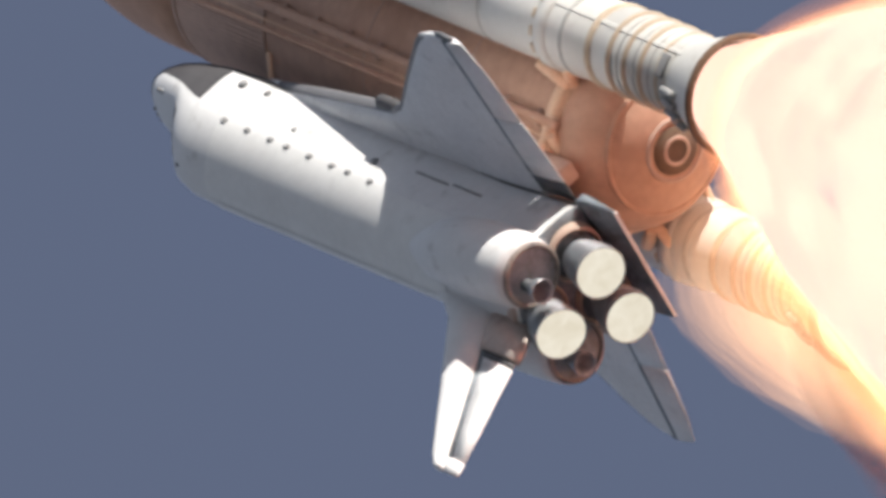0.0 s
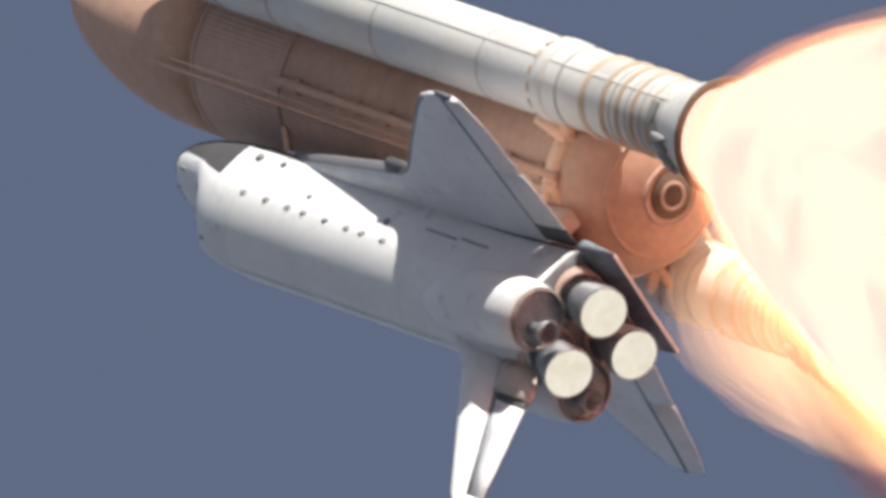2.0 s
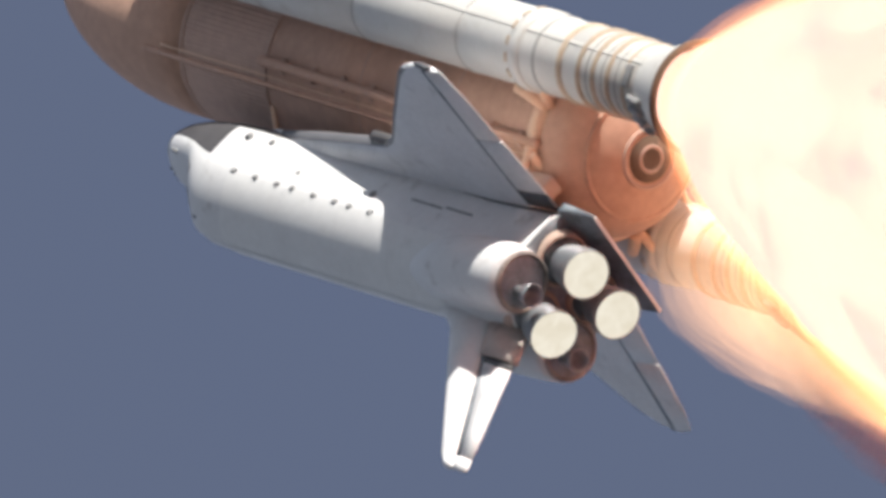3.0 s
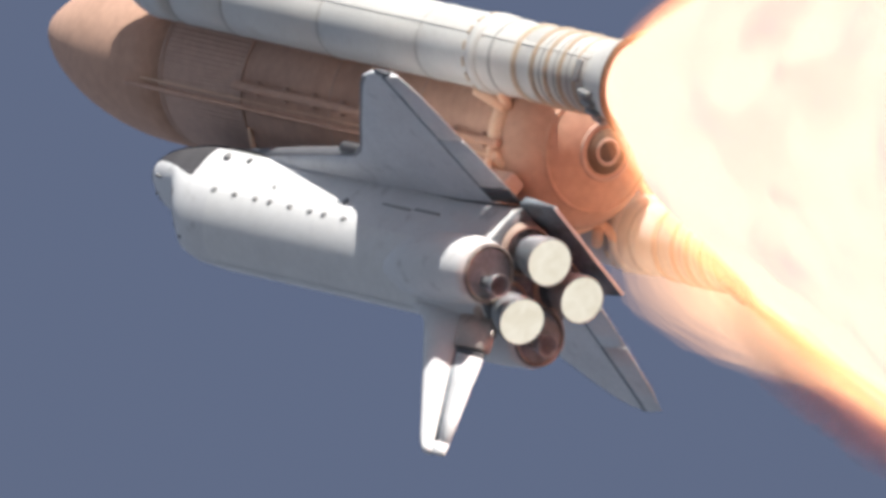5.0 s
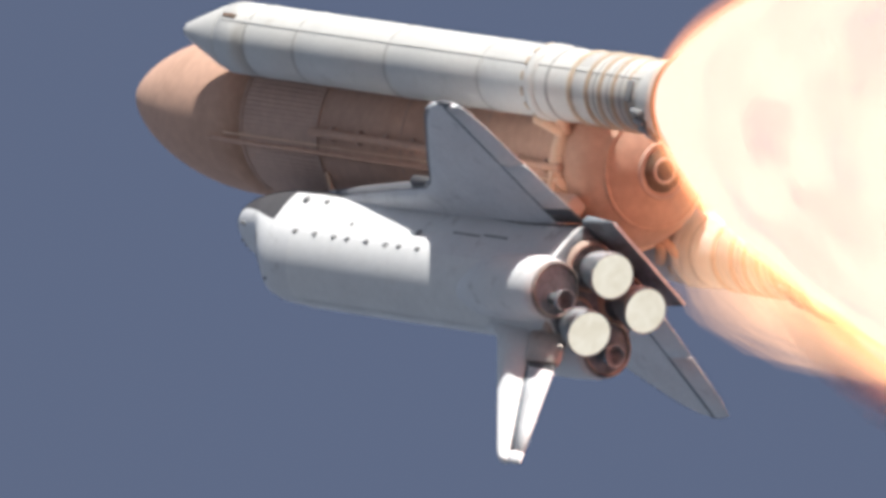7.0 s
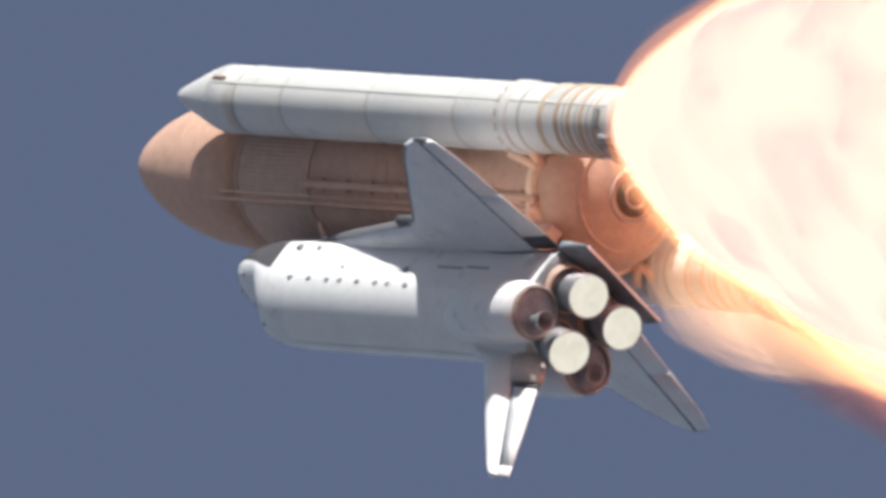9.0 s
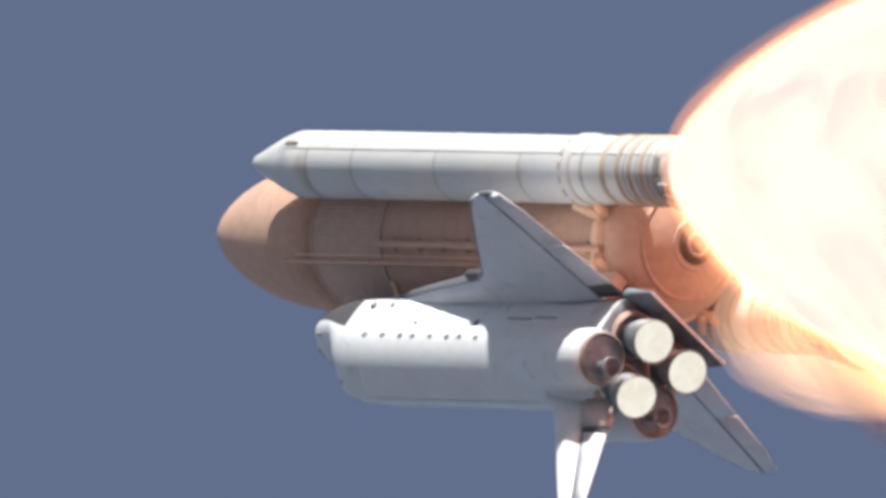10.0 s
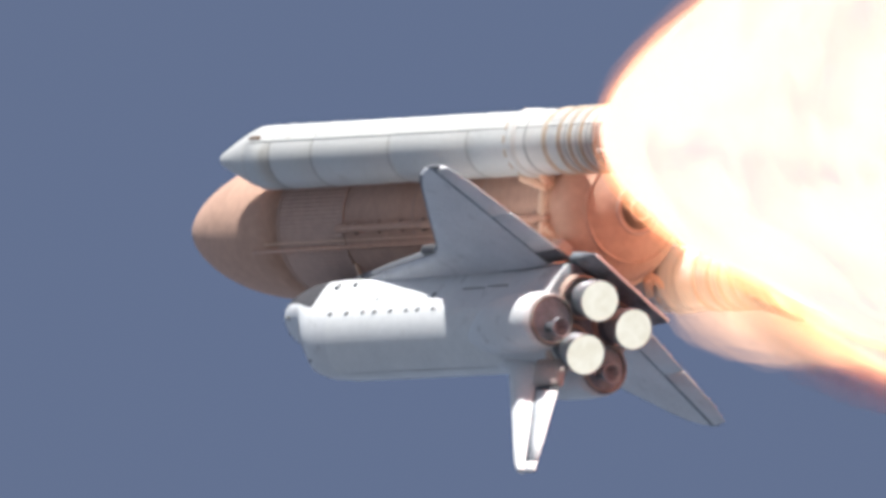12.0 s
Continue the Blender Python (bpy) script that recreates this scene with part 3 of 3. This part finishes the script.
# ---- boosters ----
def build_booster(side):
    y, z, r = side * 6.36, -8.55, 1.86
    ob = thing("solid_rocket_booster", "white solid rocket booster with tan bands, burning", "rocket booster", "boosters beside the tank")
    part("nose_cone", turned([(-6.05, 0.03), (-5.95, 0.2), (-5.6, 0.42), (-4.0, 0.95), (-2.0, 1.58), (-1.15, 1.80), (-0.9, r)], 56, y, z), BOOSTER, ob)
    part("forward_skirt", turned([(-0.9, r), (1.75, r)], 56, y, z), BOOSTER, ob)
    cuts = [1.8, 6.3, 14.5, 22.8, 30.9]
    for a, b in zip(cuts, cuts[1:]):
        part("motor_segment", turned([(a + 0.02, r - 0.02), (a + 0.06, r), (b - 0.06, r), (b - 0.02, r - 0.02)], 56, y, z), BOOSTER, ob)
    part("aft_segment", turned([(30.95, r), (36.8, r)], 56, y, z), BOOSTER, ob)
    for x in cuts[:4]:
        part("joint_ring", turned([(x - 0.07, r), (x - 0.05, r + 0.03), (x + 0.05, r + 0.03), (x + 0.07, r)], 56, y, z, caps=False), SEAM, ob)
    for x, w, h, m in ((28.9, 0.12, 0.06, SEAM), (30.95, 0.2, 0.10, TAN), (32.5, 0.13, 0.13, TAN), (33.1, 0.06, 0.05, SEAM), (33.65, 0.13, 0.13, TAN), (34.3, 0.06, 0.05, SEAM), (34.8, 0.13, 0.13, TAN), (35.4, 0.06, 0.05, SEAM), (36.0, 0.10, 0.08, TAN)):
        part("stiffener_ring", turned([(x - w, r), (x - w * 0.6, r + h), (x + w * 0.6, r + h), (x + w, r)], 56, y, z, caps=False), m, ob, "tan raised ring")
    ring = part("attach_ring", turned([(27.0, r), (27.05, r + 0.13), (27.75, r + 0.13), (27.8, r)], 56, y, z, caps=False), BOOSTER, ob, "raised ring that holds the struts")
    for k in range(7):
        a = radians(-40 + k * 24) if side > 0 else radians(220 - k * 24)
        bm = bmesh.new()
        box(bm, 26.8, 27.0, -0.22, 0.22, r - 0.05, r + 0.15, 0.03)
        bmesh.ops.rotate(bm, verts=bm.verts, matrix=Matrix.Rotation(a - math.pi / 2, 3, "X"))
        bmesh.ops.translate(bm, verts=bm.verts, vec=(0, y, z))
        part("ring_clamp", bm, TAN, ring)
    part("aft_skirt", turned([(36.8, r), (37.2, r + 0.06), (38.0, 2.2), (39.3, 2.62), (39.5, 2.66), (39.5, 2.45), (38.2, 2.0)], 56, y, z, caps=False), BOOSTER, ob, "white flared skirt, heat-stained rim")
    part("skirt_rim", turned([(39.25, 2.62), (39.3, 2.72), (39.55, 2.76), (39.58, 2.5)], 56, y, z, caps=False), BROWN, ob, "scorched rim")
    part("nozzle", turned([(37.4, 0.9), (38.2, 1.2), (39.3, 1.75), (39.9, 1.9), (39.9, 1.8), (38.5, 1.2)], 40, y, z, caps=False), STEEL, ob)
    # cable tunnel on the outer side
    a = radians(8) if side > 0 else radians(172)
    bm = bmesh.new()
    box(bm, -0.6, 37.0, -0.11, 0.11, r - 0.03, r + 0.04, 0.015)
    bmesh.ops.rotate(bm, verts=bm.verts, matrix=Matrix.Rotation(a - math.pi / 2, 3, "X"))
    bmesh.ops.translate(bm, verts=bm.verts, vec=(0, y, z))
    part("cable_tunnel", bm, BOOSTER, ob, "pale cable tunnel along the side")
    bm = bmesh.new()
    box(bm, -0.6, 0.5, -0.12, 0.12, r - 0.05, r + 0.10, 0.04)
    bmesh.ops.rotate(bm, verts=bm.verts, matrix=Matrix.Rotation(a - math.pi / 2 - 0.1 * side, 3, "X"))
    bmesh.ops.translate(bm, verts=bm.verts, vec=(0, y, z))
    part("forward_fitting", bm, BROWN, ob, "dark fitting behind the nose")
    # dark instrument box beside the cable tunnel
    bm = bmesh.new()
    box(bm, 36.1, 36.55, -0.55, 0.55, r - 0.05, r + 0.16, 0.05)
    bmesh.ops.rotate(bm, verts=bm.verts, matrix=Matrix.Rotation(a - math.pi / 2 + 0.42 * side, 3, "X"))
    bmesh.ops.translate(bm, verts=bm.verts, vec=(0, y, z))
    part("instrument_box", bm, GREY_PART, ob, "dark box on the aft segment")
    # separation motors on the skirt
    for k in range(4):
        aa = radians(60 + 15 * k) if side > 0 else radians(120 - 15 * k)
        c, s = math.cos(aa), math.sin(aa)
        part("separation_motor", rod((36.7, y + 2.05 * c, z + 2.05 * s), (37.8, y + 2.3 * c, z + 2.3 * s), 0.17, 10), GREY_PART, ob)


build_booster(1)
build_booster(-1)


# ---- fire behind the boosters ----
LAYERS = 36
GLOW = ((0.0, 0.088, 0.040, 0.034), (0.25, 0.068, 0.030, 0.022), (0.5, 0.052, 0.023, 0.010), (0.75, 0.030, 0.011, 0.005), (1.0, 0.012, 0.005, 0.003))
FLAMES = []
for k in range(LAYERS):
    c = mixed(GLOW, k / (LAYERS - 1))
    FLAMES.append(fire("flame", c, [0.96 * v for v in c], 0.47, 0.16, thin=True))
# the far plume is shrouded in smoke
FIERY = 23
SHROUD_GLOW = ((0.0, 0.088, 0.042, 0.034), (0.2, 0.070, 0.031, 0.020), (0.4, 0.060, 0.023, 0.011), (0.75, 0.046, 0.015, 0.006), (1.0, 0.018, 0.006, 0.003))
SHROUD = []
for k in range(FIERY):
    c = mixed(SHROUD_GLOW, k / (FIERY - 1))
    SHROUD.append(fire("flame", c, [0.8 * v for v in c], 0.58, 0.16, thin=True))
SHROUD += [smoke("smoke", (0.22, 0.165, 0.19), 0.026, 0.07)] * (LAYERS - FIERY)
# emission for the painted orange haze round the far booster
WASH = fire("orange fire glow", (0.052, 0.030, 0.017), (0.040, 0.021, 0.012), 0.42, 0.2, thin=True)
PLUME = ((0.0, 2.3), (0.5, 2.6), (1.5, 3.2), (3, 4.05), (5, 5.0), (8, 6.3), (12, 7.7), (18, 9.5), (26, 11.6), (38, 14.2), (55, 17.5), (75, 21.0))


def plume_profile(grow=1.0, more=0.0, start=39.3, far=62):
    out = []
    for i in range(44):
        d = far * (i / 43) ** 1.8
        r = float(np.interp(d, [p[0] for p in PLUME], [p[1] for p in PLUME]))
        out.append((start + d, 1.7 + (r - 1.7) * grow + more * (0.25 + 0.75 * min(1, d / 5))))
    return out


FLARES = []


def build_plume(side, spread, reach, drift):
    """The narrow root of the fire stays at the nozzle; the flare round it drifts along as the air thins."""
    y, z = side * 6.36, -8.55
    ob = thing("booster_plume", "blinding cream-white exhaust fire with orange edges", "exhaust plume", "plumes behind the boosters")
    core = part("core", turned([(38.8, 1.5), (39.2, 2.2)] + plume_profile(0.75 if side > 0 else 0.58), 64, y, z, lump=0.05, seed=side * 7.0), ROOT, ob)
    flare = part("flare", turned(plume_profile(1.0 if side > 0 else 0.74), 64, lump=0.05, seed=side * 9.0), CORE, ob)
    if side < 0:
        # emissive shells that paint the fire's orange glow and haze over the far booster's skirt
        for k in range(38):
            u = (k + 1) / 38
            wash = [(36.6 - 9 * u, 1.8), (37 - 8.6 * u, 2.0 + 0.6 * u), (38 - 8 * u, 2.1 + 1.9 * u), (39.5 - 5 * u, 2.7 + 2.4 * u), (42 - u, 3.4 + 2.0 * u), (47, 4.6 + 1.0 * u), (52, 6 + 0.4 * u), (60, 8.0)]
            part("fire_glow", turned(wash, 48, y, z, caps=False, lump=0.16, seed=40 + k * 1.7, rough=0.45), WASH, core)
    FLARES.append((flare, y, z, drift))
    for k, mat in enumerate(FLAMES if side > 0 else SHROUD):
        more = spread * ((k + 1) / LAYERS) ** 1.3
        part("flame_layer", turned(plume_profile(1.0 if side > 0 else 0.74, more, 39.25 - more * reach), 56, caps=False, lump=0.06, seed=side * 11.0 + k * 0.2), mat, flare)


build_plume(1, 0.9, 0.6, (1.8, -0.275))
build_plume(-1, 1.8, 2.4, (2.2, -0.13))


# ---- all that moves ----
def motions():
    rows = [(t, flight(t)) for t in STEPS]
    for ob in STACK:
        walk(ob, rows)
    for flare, y, z, (first, speed) in FLARES:
        walk(flare, [(t, pose(first + speed * t, y, z, 16 * t)) for t in range(13)])


motions()
